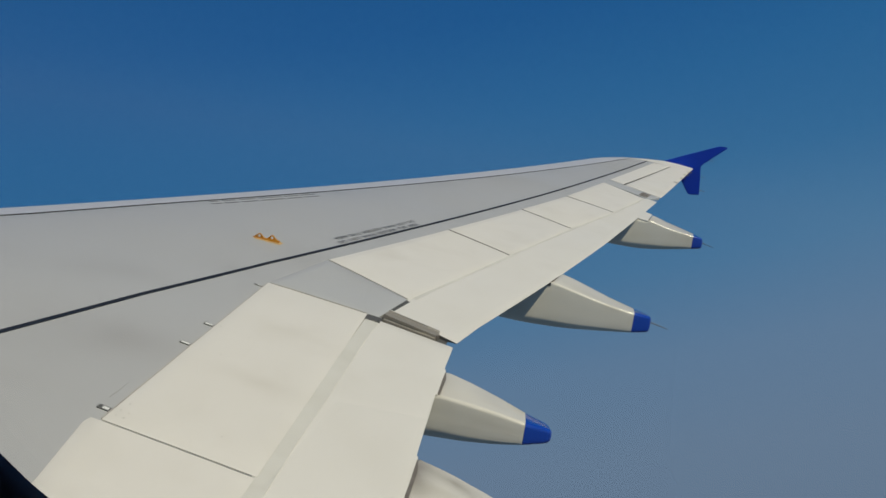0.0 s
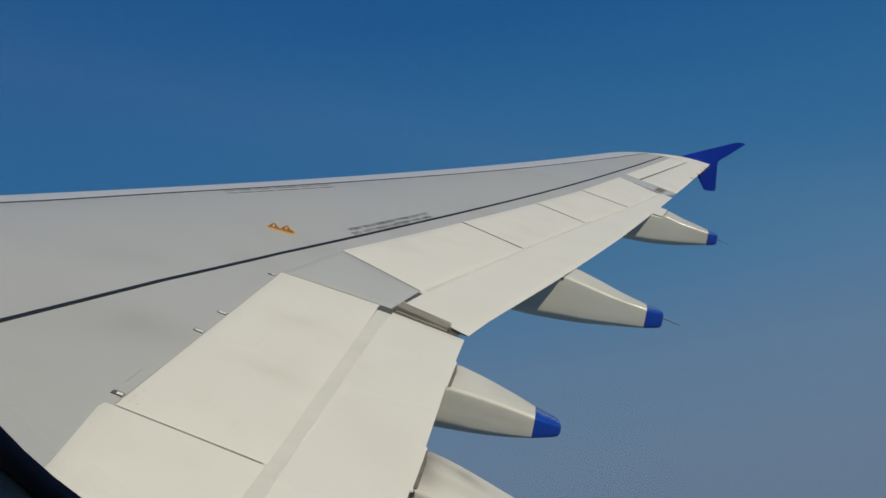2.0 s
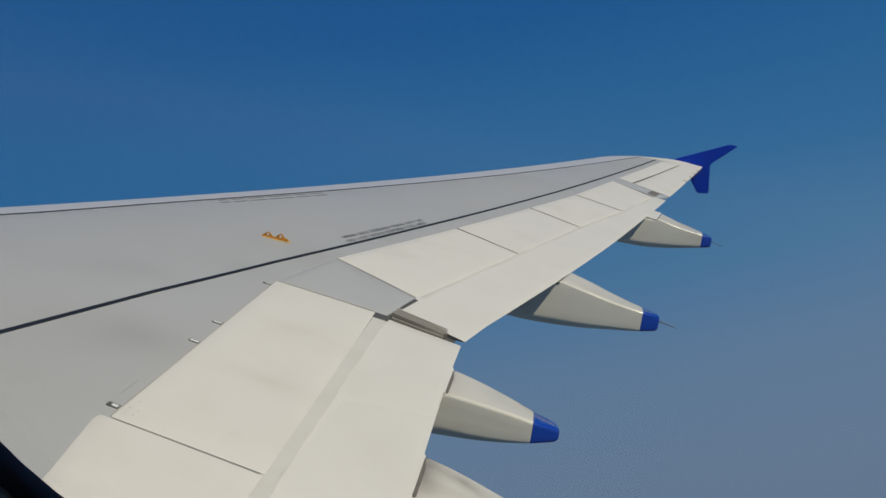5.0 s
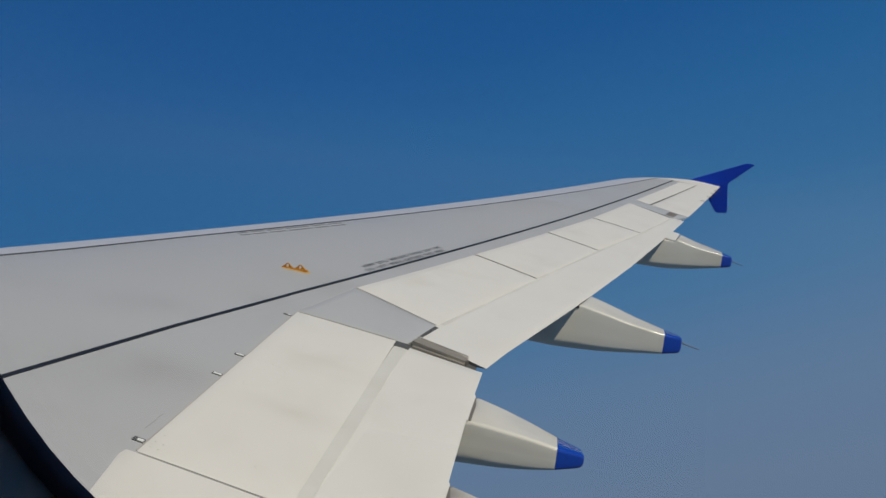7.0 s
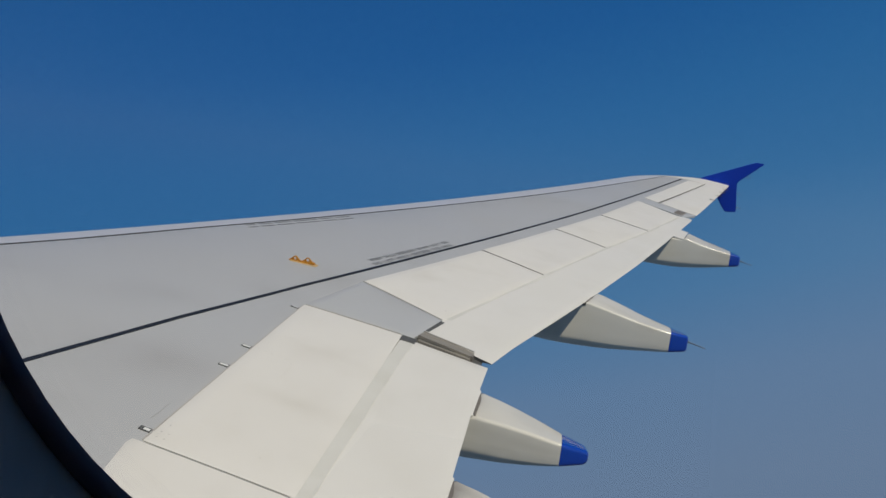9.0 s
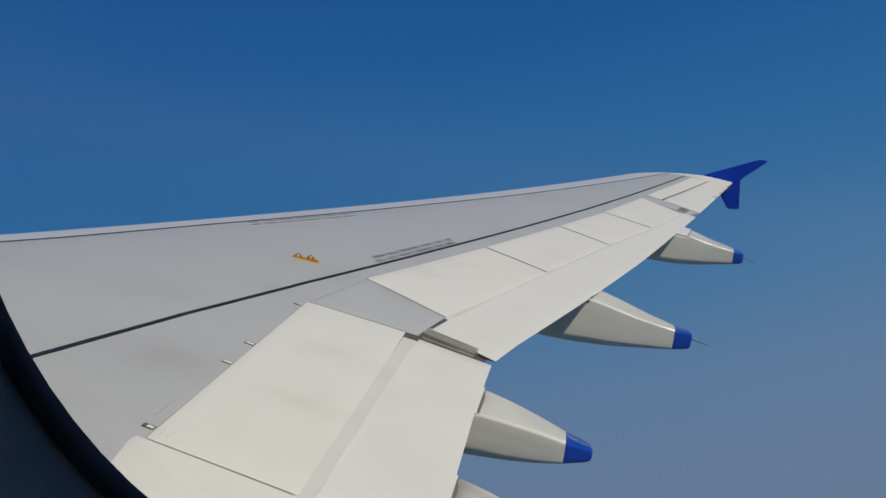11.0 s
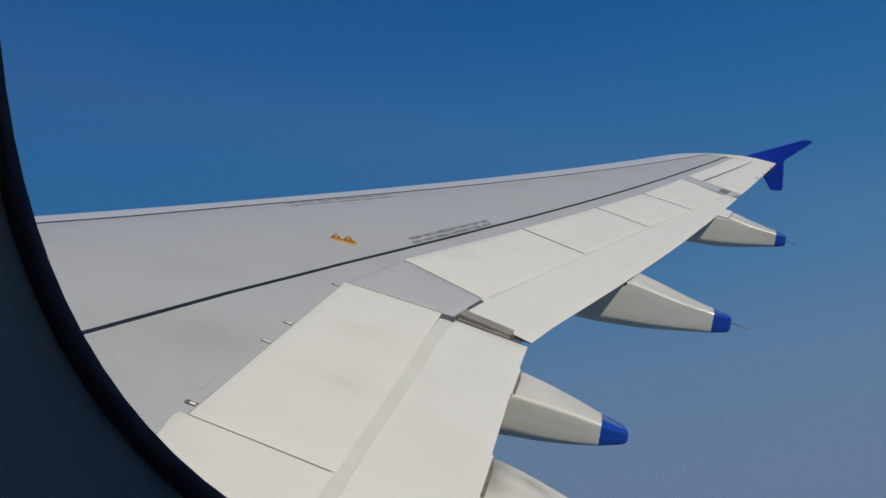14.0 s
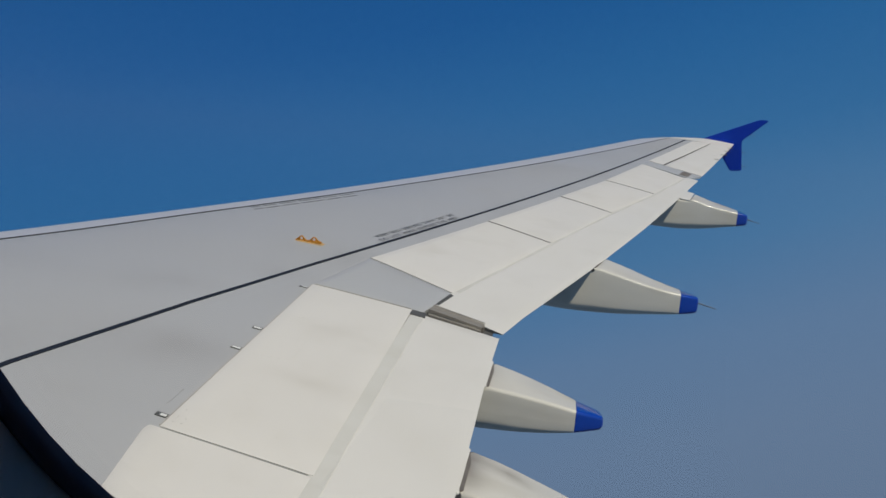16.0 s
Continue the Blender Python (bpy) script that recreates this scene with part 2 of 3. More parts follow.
def part(name, bm, mat, parent, label="", smooth=40):
    bmesh.ops.recalc_face_normals(bm, faces=bm.faces)
    me = bpy.data.meshes.new(name)
    if parent is not None:
        root = parent
        while root.parent:
            root = root.parent
        bmesh.ops.translate(bm, verts=bm.verts, vec=-root.location)
    limit = radians(smooth)
    for f in bm.faces:
        f.smooth = True
    for e in bm.edges:
        e.smooth = len(e.link_faces) == 2 and e.calc_face_angle(0) < limit
    bm.to_mesh(me)
    bm.free()
    me.materials.append(mat)
    ob = new(name, me)
    ob.parent = parent
    if label:
        ob["label"] = label
    return ob


def thing(name, at, label, category, kind=""):
    ob = new(name)
    ob.location = at
    ob.empty_display_size = 0.3
    return tagged(ob, label, category, "", kind)


def along(points, n):
    """n + 1 points a span, on a polyline of plan points."""
    out = []
    for (a, b), (c, d) in zip(points, points[1:]):
        out += [(a + (c - a) * i / n, b + (d - b) * i / n) for i in range(n)]
    return out + [tuple(points[-1])]


def strip(front, aft, n_chord=8, n_span=6, lift=0.0, thick=0.02, lip=0.006, thin=None):
    """A panel on the wing's upper surface between two lines of plan points, with softened edges and real thickness."""
    f, a = along(front, n_span), along(aft, n_span)
    def soft(k):
        e = 0.012
        return [0.0, e] + [i / k for i in range(1, k)] + [1 - e, 1.0]
    ss = soft(n_chord)
    m = len(f)
    bm = bmesh.new()
    rows = []
    spans = [0.0, 0.10] + list(range(1, m - 1)) + [m - 1.10, float(m - 1)]
    for k, s in enumerate(spans):
        i = min(int(s), m - 2)
        t = s - i
        fx, fy = f[i][0] + (f[i + 1][0] - f[i][0]) * t, f[i][1] + (f[i + 1][1] - f[i][1]) * t
        ax, ay = a[i][0] + (a[i + 1][0] - a[i][0]) * t, a[i][1] + (a[i + 1][1] - a[i][1]) * t
        row = []
        for j, q in enumerate(ss):
            x, y = fx + (ax - fx) * q, fy + (ay - fy) * q
            edge = j in (0, len(ss) - 1) or k in (0, len(spans) - 1)
            row.append(bm.verts.new((x, y, top(x, y, lift - (lip if edge else 0)))))
        rows.append(row)
    for r0, r1 in zip(rows, rows[1:]):
        for j in range(len(ss) - 1):
            bm.faces.new((r0[j], r0[j + 1], r1[j + 1], r1[j]))
    ring = rows[0][:] + [r[-1] for r in rows[1:]] + rows[-1][-2::-1] + [r[0] for r in rows[-2:0:-1]]
    share = {v: (j / (len(ss) - 1)) for row in rows for j, v in enumerate(row)}
    rear = thick if thin is None else thin
    low = [bm.verts.new((v.co.x, v.co.y, v.co.z - thick + (thick - rear) * share[v])) for v in ring]
    for i in range(len(ring)):
        j = (i + 1) % len(ring)
        bm.faces.new((ring[i], ring[j], low[j], low[i]))
    return bm


def loft(loops, caps=True):
    bm = bmesh.new()
    rings = [[bm.verts.new(p) for p in loop] for loop in loops]
    for r0, r1 in zip(rings, rings[1:]):
        for i in range(len(r0)):
            j = (i + 1) % len(r0)
            bm.faces.new((r0[i], r0[j], r1[j], r1[i]))
    if caps:
        bm.faces.new(rings[0])
        bm.faces.new(rings[-1][::-1])
    return bm


def rod(a, b, r0, r1, n=8):
    a, b = Vector(a), Vector(b)
    d = (b - a).normalized()
    u = d.orthogonal().normalized()
    v = d.cross(u)
    return loft([[p + r * (math.cos(k * math.tau / n) * u + math.sin(k * math.tau / n) * v) for k in range(n)] for p, r in ((a, r0), (b, r1))])


def box(x0, x1, y0, y1, z0, z1, bevel=0.0):
    bm = bmesh.new()
    bmesh.ops.create_cube(bm, size=1)
    for v in bm.verts:
        v.co = ((x0 + x1) / 2 + v.co.x * (x1 - x0), (y0 + y1) / 2 + v.co.y * (y1 - y0), (z0 + z1) / 2 + v.co.z * (z1 - z0))
    if bevel:
        bmesh.ops.bevel(bm, geom=bm.edges[:], offset=bevel, segments=2, affect="EDGES")
    return bm


def prism(outline, width, y, bevel=0.0):
    """An outline in x and z, made width thick about y."""
    bm = bmesh.new()
    face = bm.faces.new([bm.verts.new((x, y - width / 2, z)) for x, z in outline])
    ext = bmesh.ops.extrude_face_region(bm, geom=[face])
    bmesh.ops.translate(bm, verts=[g for g in ext["geom"] if isinstance(g, bmesh.types.BMVert)], vec=(0, width, 0))
    if bevel:
        bmesh.ops.bevel(bm, geom=bm.edges[:], offset=bevel, segments=2, affect="EDGES")
    return bm


# ---- the wing ----
wing = thing("aircraft_wing", WING_AT, "swept grey and white airliner wing with blue wingtip fence", "wing")


def section(y, sink, c0=0.0, c1=1.0, n=22):
    cs = [c0 + (c1 - c0) * (0.5 - 0.5 * math.cos(math.pi * i / n)) for i in range(n + 1)]
    x0, chord = nose(y), tail(y) - nose(y)
    up = [(x0 + c * chord, y, top(x0 + c * chord, y) - min(sink, 0.8 * crown(c) * chord)) for c in cs]
    lo = [(x0 + c * chord, y, min(under(x0 + c * chord, y), top(x0 + c * chord, y) - sink - 0.002)) for c in cs[1:]]
    return up[::-1] + lo


span = [1.0] + [1.3 + 0.42 * i for i in range(36)] + [16.30]
part("wing_box", loft([section(y, 0.030, 0.0, 0.955) for y in span]), DARK, wing, "dark primed structure under the skin panels")
part("tip_cap", loft([section(y, 0.0) for y in (16.37, 16.45, 16.55, 16.65, 16.75, 16.83, 16.89, 16.93)]), WHITE, wing, "white curved tip fairing")

FRONT = ((2.857, 5.748), (3.592, 7.392), (5.841, 11.875), (7.956, 16.200))


def front_line(y):
    pts = ((1.21, 1.97),) + FRONT + ((8.03, 16.36),)
    return lerp(y, [p[1] for p in pts], [p[0] for p in pts])


def slat_section(y):
    x0, chord = nose(y), tail(y) - nose(y)
    c_end = (front_line(y) - 0.008 - x0) / chord
    cs = [c_end * (1 - math.cos(math.pi / 2 * i / 14)) for i in range(15)]
    up = [(x0 + c * chord, y, top(x0 + c * chord, y, -0.002)) for c in cs]
    lo = [(x0 + c * chord, y, under(x0 + c * chord, y)) for c in (0.004, 0.012, 0.025, 0.045)]
    inner = [(x0 + max(c, 0.012) * chord + 0.012, y, top(x0 + max(c, 0.012) * chord + 0.012, y, -0.026)) for c in (0.05, 0.10, c_end * 0.7, c_end - 0.012)]
    return lo[::-1] + up + inner[::-1]


part("leading_edge_slat", loft([slat_section(INNER_Y + (16.33 - INNER_Y) * i / 62) for i in range(63)]), SLAT, wing, "pale leading edge slat with a dark joint behind it")

# skin between the slat joint and the spoilers
SPOILER_NOSE = ((5.097, 6.925), (5.717, 8.602), (6.304, 10.220), (6.808, 11.597), (7.353, 13.240))
SPOILER_TAIL = ((5.735, 6.672), (6.299, 8.409), (6.857, 10.041), (7.399, 11.473), (7.915, 12.920))
AFT = ((5.18, 1.975), (4.970, 4.00), (4.912, 4.33), (4.948, 4.362), (4.930, 6.195), (5.095, 6.918)) + SPOILER_NOSE[1:] + ((7.445, 13.60), (8.42, 16.33))


def aft_line(y):
    return lerp(y, [p[1] for p in AFT], [p[0] for p in AFT])


skin_y = sorted([INNER_Y, 1.40, 1.70] + [1.975 + 0.28 * i for i in range(52)] + [p[1] for p in AFT])
part("upper_skin", strip([(front_line(y) + 0.006, y) for y in skin_y], [(aft_line(y) + 0.030, y) for y in skin_y], 16, 1, 0.0, 0.02, 0.004), GREY, wing,
     "matt grey upper wing skin with faint dirt")
part("slat_joint", strip([(front_line(y) - 0.009, y) for y in skin_y], [(front_line(y) + 0.008, y) for y in skin_y], 2, 1, 0.003, 0.012, 0.001), JOINT, wing, "thin dark joint line")

# painted walkway line
LINE = ((4.05, 3.60), (4.212, 4.482), (4.495, 5.525), (4.793, 6.487), (5.416, 8.238), (6.568, 11.441), (8.294, 16.310))
part("walkway_line", strip([(x - 0.0145, y) for x, y in LINE], [(x + 0.0145, y) for x, y in LINE], 2, 10, 0.0035, 0.006, 0.001), BLACK, wing, "black painted walkway line")

# fixed grey panel at the kink
part("kink_panel", strip(((4.930, 6.208), (5.096, 6.926)), ((5.628, 6.232), (5.728, 6.672)), 10, 6, 0.004, 0.030, 0.004), GREY_PANEL, wing, "grey fixed panel with an open rear edge")

# spoilers
spoilers = [(((4.957, 4.366), (4.934, 6.200)), ((5.586, 4.378), (5.562, 6.222)))]
gap = 0.008
for (n0, n1), (t0, t1) in zip(zip(SPOILER_NOSE, SPOILER_NOSE[1:]), zip(SPOILER_TAIL, SPOILER_TAIL[1:])):
    spoilers.append((((n0[0] + 0.005, n0[1] + gap), (n1[0] + 0.005, n1[1] - gap)), ((t0[0], t0[1] + gap), (t1[0], t1[1] - gap))))
for k, (n, t) in enumerate(spoilers):
    part("spoiler", strip(n, t, 8, 8, 0.006, 0.026, 0.003), WHITE, wing, "off-white spoiler panel with faint stains")
for n, t in zip(SPOILER_NOSE[1:4], SPOILER_TAIL[1:4]):
    part("spoiler_seam", strip(((n[0] + 0.006, n[1] - 0.006), (n[0] + 0.010, n[1] + 0.006)), ((t[0] - 0.004, t[1] - 0.006), (t[0], t[1] + 0.006)), 6, 1, 0.0070, 0.01, 0.0), EDGE_DARK, wing, "dark seam between spoilers")
part("spoiler_seam", strip(((4.950, 4.352), (4.957, 4.366)), ((5.590, 4.362), (5.590, 4.380)), 6, 1, -0.002, 0.01, 0.0), JOINT, wing, "dark seam beside the spoiler")
part("edge_sealant", strip(((4.945, 6.2025), (4.945, 6.2050)), ((5.556, 6.2255), (5.556, 6.2280)), 6, 1, 0.0075, 0.01, 0.0), EDGE, wing, "thin dark seam beside the grey panel")
part("edge_sealant", strip(((5.101, 6.924), (5.101, 6.927)), ((5.728, 6.672), (5.728, 6.675)), 6, 1, 0.0066, 0.01, 0.0), EDGE, wing, "thin dark seam beside the grey panel")
part("inboard_panel", strip(((5.311, INNER_Y), (4.975, 3.96), (4.912, 4.32), (4.918, 4.352)), ((5.580, INNER_Y), (5.580, 3.96), (5.582, 4.27), (5.582, 4.364)), 8, 6, 0.006, 0.028, 0.004), WHITE, wing,
     "off-white fixed panel with a rounded corner")

# flaps
FLAP_IN_TAIL = ((6.121, INNER_Y), (6.118, 4.578), (6.129, 4.582), (6.126, 4.920), (6.116, 4.925), (6.109, 5.30), (6.104, 5.537), (6.115, 5.541), (6.115, 5.851), (6.103, 5.855), (6.107, 6.184))
part("inboard_flap", strip([(5.578 - 0.0018 * max(0.0, y - 4.6), y + 0.026 * max(0.0, y - 5.9) / 0.284) for _, y in FLAP_IN_TAIL], FLAP_IN_TAIL, 8, 3, -0.002, 0.035, 0.004, 0.004), WHITE_FLAP, wing, "off-white inboard flap, retracted")
seal_y = [INNER_Y + (6.155 - INNER_Y) * i / 70 for i in range(71)]
part("seal_strip", strip([(5.574 - 0.0012 * y, y) for y in seal_y], [(5.651 - 0.0012 * y + 0.007 * noise.noise((3.1, 2.6 * y, 0.4)) + 0.004 * noise.noise((9.7, 11.0 * y, 2.2)), y) for y in seal_y], 3, 1, 0.0012, 0.006, 0.0012), SEAL_BAND, wing, "worn beige seal strip behind the spoiler")
FLAP_OUT_NOSE = ((5.665, 6.405), (5.705, 6.690)) + tuple((x - 0.030, y + 0.008) for x, y in SPOILER_TAIL[1:]) + ((7.985, 12.985),)
FLAP_OUT_TAIL = ((6.121, 6.252), (6.215, 6.600), (6.714, 8.190), (7.198, 9.790), (7.631, 11.300), (8.085, 12.880), (8.112, 12.975))
part("outboard_flap", strip(FLAP_OUT_NOSE, FLAP_OUT_TAIL, 6, 6, 0.0005, 0.030, 0.003, 0.003), WHITE_FLAP, wing, "off-white outboard flap, retracted")
dirt_y = [6.72 + (12.90 - 6.72) * i / 120 for i in range(121)]
dirt_x = [lerp(y, [p[1] for p in SPOILER_TAIL], [p[0] for p in SPOILER_TAIL]) for y in dirt_y]
part("seal_strip", strip([(x - 0.004, y) for x, y in zip(dirt_x, dirt_y)], [(x + 0.028 + 0.016 * noise.noise((1.3, 2.1 * y, 0.7)) + 0.004 * noise.noise((4.1, 9.0 * y, 1.9)), y) for x, y in zip(dirt_x, dirt_y)],
                         2, 1, 0.0020, 0.006, 0.0006), SEAL_DIRT, wing, "dirty tan seal strip behind the outboard spoilers")
part("flap_tab", strip(((7.690, 11.640), (7.835, 12.120)), ((7.847, 11.604), (7.955, 12.085)), 3, 3, 0.001, 0.014, 0.003, 0.006), WHITE_FLAP, wing, "small off-white tab over the flap track")

# outer end: grey strip, hinge cut-out, fixed panel and aileron
part("end_strip", strip(((7.358, 13.252), (7.448, 13.590)), ((8.000, 12.985), (8.190, 13.320)), 8, 4, 0.001, 0.025, 0.003), GREY_PANEL, wing, "grey fixed strip beside the aileron")
part("hinge_cutout", strip(((7.855, 13.068), (7.950, 13.360)), ((7.977, 13.050), (8.065, 13.335)), 3, 3, 0.005, 0.012, 0.001), EDGE_DARK, wing, "brown hinge cut-out")
part("outer_panel", strip(((7.475, 13.610), (8.425, 16.320)), ((7.682, 13.525), (8.715, 16.365)), 5, 10, 0.003, 0.024, 0.003), WHITE, wing, "white fixed panel ahead of the aileron")
part("aileron", strip(((7.700, 13.520), (8.733, 16.370)), ((8.212, 13.345), (9.080, 16.370)), 6, 10, 0.003, 0.026, 0.003, 0.004), WHITE, wing, "white aileron with a dark hinge line")
part("hinge_line", strip(((7.682, 13.540), (8.720, 16.360)), ((7.691, 13.536), (8.727, 16.360)), 2, 10, 0.006, 0.012, 0.001), BROWN, wing, "dark hinge line")

# the open slot at the kink, with weathered flap ends and dark recess
def slot_bar(x0, y0, x1, y1, w, dz0, dz1, h):
    d = Vector((x1 - x0, y1 - y0, 0)).normalized()
    s = Vector((-d.y, d.x, 0)) * w / 2
    loops = []
    for x, y, dz in ((x0, y0, dz0), (x1, y1, dz1)):
        z = top(x, y, dz)
        loops.append([(x + s.x, y + s.y, z), (x - s.x, y - s.y, z), (x - s.x, y - s.y, z - h), (x + s.x, y + s.y, z - h)])
    return loft(loops)


part("flap_end_seal", slot_bar(5.662, 6.243, 5.990, 6.216, 0.030, -0.001, -0.001, 0.03), FLAP_END, wing, "weathered brown flap end seal")
part("flap_end_seal", slot_bar(5.660, 6.334, 5.998, 6.281, 0.112, 0.008, 0.006, 0.03), FLAP_END, wing, "weathered brown flap end seal")
part("seal_rim", slot_bar(5.664, 6.386, 6.000, 6.331, 0.006, 0.0095, 0.0075, 0.02), EDGE, wing, "thin paler rim along the flap end seal")
# solid dark bar in place of the shade between the two end seals
part("seal_groove_shade", slot_bar(5.662, 6.262, 5.988, 6.240, 0.009, 0.0, 0.0, 0.012), DARK, wing, "dark bar painted as the shaded groove between the flap end seals")
part("seal_end_block", slot_bar(5.978, 6.262, 6.006, 6.257, 0.046, 0.0065, 0.0065, 0.032), EDGE_DARK, wing, "brown block at the end of the flap seal")
# thin dark wedge plate just inboard of the flap's end face
part("flap_end_wedge", loft([[(x, y - 0.003, top(x, y, -0.003)), (x, y, top(x, y, -0.003)), (x, y, top(x, y, -0.004 - h)), (x, y - 0.003, top(x, y, -0.004 - h))] for x, y, h in ((5.996, 6.292, 0.030), (6.117, 6.254, 0.002))]), DARK, wing, "thin dark wedge plate on the end of the outboard flap")
part("slot_recess", strip(((5.560, 6.190), (5.560, 6.680)), ((6.060, 6.190), (6.060, 6.300)), 4, 3, -0.022, 0.01, 0.001), DARK, wing, "dark recess under the panel edge")
# dark strips on the skin paint in the shade of the panel's rear gap
part("panel_gap_shade", strip(((5.562, 6.150), (5.562, 6.224)), ((5.655, 6.158), (5.650, 6.226)), 2, 2, 0.0045, 0.012, 0.0), DARK, wing, "dark strip painted as the shade under the panel edge")
part("panel_gap_shade", strip(((5.660, 6.420), (5.722, 6.660)), ((5.690, 6.410), (5.750, 6.645)), 2, 2, 0.001, 0.01, 0.0), DARK, wing, "dark strip painted as the shade under the panel edge")
part("edge_sealant", strip(((4.951, 4.372), (4.930, 6.196)), ((4.956, 4.372), (4.934, 6.196)), 1, 12, 0.0046, 0.006, 0.0), EDGE, wing, "thin worn brown edge ahead of the spoiler")


# ---- flap track fairings ----
def curve(x, xs, vs):
    """A smooth line through the values at xs."""
    def slope(i):
        lo, hi = max(i - 1, 0), min(i + 1, len(xs) - 1)
        return (vs[hi] - vs[lo]) / (xs[hi] - xs[lo])
    i = max(k for k in range(len(xs) - 1) if xs[k] <= x or k == 0)
    w = xs[i + 1] - xs[i]
    t = (x - xs[i]) / w
    return ((1 + 2 * t) * (1 - t) ** 2 * vs[i] + t * (1 - t) ** 2 * w * slope(i) + t * t * (3 - 2 * t) * vs[i + 1] + t * t * (t - 1) * w * slope(i + 1))


def fairing(y, stations, cap_from, wick, label, x_te, slants, belly, cut_by=0.040, block=False):
    """Stations: x, top z on the inboard and on the outboard side, bottom z, width. The top is flat with rounded edges and
    leans with the wing, the sides stand upright, the belly is rounded. The front is cut down ahead of x_te under the flap."""
    def ahead(x):
        return min(1.0, max(0.0, (cap_from - x) / (cap_from - x_te)))

    def at(x):
        return tuple(curve(x, [s[0] for s in stations], [s[k] for s in stations]) for k in (1, 2, 3, 4))

    def loop(x, zn, zf, zb, w, inset=0.0):
        h = w / 2 - inset
        zn, zf, zb = zn - inset, zf - inset, zb + inset
        if x < x_te - 0.020:
            down = min(cut_by, 0.012 + 0.35 * (x_te - 0.026 - x))
            zn, zf = min(zn, top(x - slants[0] * h, y - h) - down), min(zf, top(x + slants[0] * h, y + h) - down)
        r = min(0.021, h * 0.4, (zn - zb) * 0.3)
        b = min(belly[1] + (belly[0] - belly[1]) * ahead(x), 0.45 * (zn - zb))
        ring = []
        for sy, zt in ((1, zf), (-1, zn)):
            arc = [(sy * (h - r + r * math.sin(a)), zt - r + r * math.cos(a)) for a in [math.pi / 2 * i / 6 for i in range(7)]]
            side = [(sy * h, zb + b + (zt - r - zb - b) * q) for q in (0.66, 0.33)]
            low = [(sy * h * math.cos(a) ** 0.8, zb + b * (1 - math.sin(a))) for a in [math.pi / 2 * i / 8 for i in range(8)]]
            ring.append(arc + side + low)
        ring = ring[0] + [(0.0, zb)] + ring[1][::-1]
        sl = slants[1] + (slants[0] - slants[1]) * ahead(x)
        return [(x + sl * dy, y + dy, pz) for dy, pz in ring]

    x0, x_end = stations[0][0], stations[-1][0]
    xs = set([s[0] for s in stations if s[0] <= cap_from] + [cap_from] + [x0 + (cap_from - x0) * i / 24 for i in range(25)])
    xs = sorted([x for x in xs if not -0.130 < x - x_te < 0.01] + [x_te - 0.12, x_te - 0.026, x_te])
    body = part("flap_track_fairing", loft([loop(x, *at(x)) for x in xs]), FAIRING, wing, label, 35)
    zn, zf, zb, w = at(x_te)
    edge = w / 2 - 0.012
    lid = []
    for sy, zt in ((-1, zn), (1, zf)):
        xa, xb, py = x_te - 0.024 + slants[0] * sy * edge, x_te + slants[0] * sy * edge, y + sy * edge
        za, zc = top(xa, py) - 0.006, zt + 0.0012 + (0.012 * (zf - zn) / w) * -sy
        lid.append([(xa, py, za), (xb, py, zc), (xb, py, zc - 0.012), (xa, py, za - 0.012)])
    part("gap_seal", loft(lid), EDGE_DARK, body, "narrow brown gap seal ahead of the fairing")
    if block:
        xb, yb = x_te - slants[0] * w / 2 - 0.004, y - w / 2 + 0.004
        part("stop_block", box(xb - 0.036, xb - 0.002, yb - 0.010, yb + 0.012, zn - 0.032, zn - 0.009, 0.003), DARK, body, "small dark stop block")
    caps = [cap_from + 0.0015] + [cap_from + q * (x_end - 0.040 - cap_from) for q in (0.35, 0.7, 1.0)]
    loops = [loop(x, *at(x)) for x in caps]
    loops += [loop(x_end - back, *at(x_end - back), inset=inset) for back, inset in ((0.020, 0.002), (0.010, 0.006), (0.003, 0.013), (0.0, 0.022))]
    part("tail_cone", loft(loops), BLUE, body, "glossy blue tail cone", 35)
    if wick:
        zn, zf, zb, w = at(x_end)
        mid = (x_end - 0.01, y + 0.02, (zn + zb) / 2 + 0.012)
        part("static_discharger", rod(mid, (x_end + wick, y + 0.05, (zn + zb) / 2 - 0.22 * wick + 0.006), 0.006, 0.003), ROD, body, "thin dark static discharger")
    return body


CREAM = "cream flap track fairing under the flap"
fairing(4.750, [(4.3, 0.08, 0.10, -0.02, 0.10), (5.0, 0.09, 0.15, -0.16, 0.26), (6.00, 0.140, 0.205, -0.175, 0.320), (6.144, 0.134, 0.183, -0.170, 0.320), (6.28, 0.110, 0.148, -0.150, 0.320),
                (6.45, 0.082, 0.092, -0.115, 0.315), (6.62, 0.055, 0.036, -0.080, 0.290), (6.78, 0.005, -0.01, -0.045, 0.19)], 6.62, 0, CREAM, 6.144, (0.0, 0.0), (0.09, 0.04), block=True)
fairing(5.683, [(4.5, 0.20, 0.24, 0.10, 0.10), (5.2, 0.23, 0.27, 0.00, 0.24), (6.00, 0.293, 0.345, 0.026, 0.295), (6.131, 0.286, 0.334, 0.030, 0.295), (6.30, 0.268, 0.291, 0.042, 0.295),
                (6.45, 0.248, 0.243, 0.063, 0.292), (6.580, 0.225, 0.197, 0.090, 0.284), (6.690, 0.204, 0.176, 0.108, 0.205), (6.724, 0.198, 0.170, 0.112, 0.185)], 6.580, 0, CREAM, 6.130, (0.02, 0.0), (0.085, 0.030))
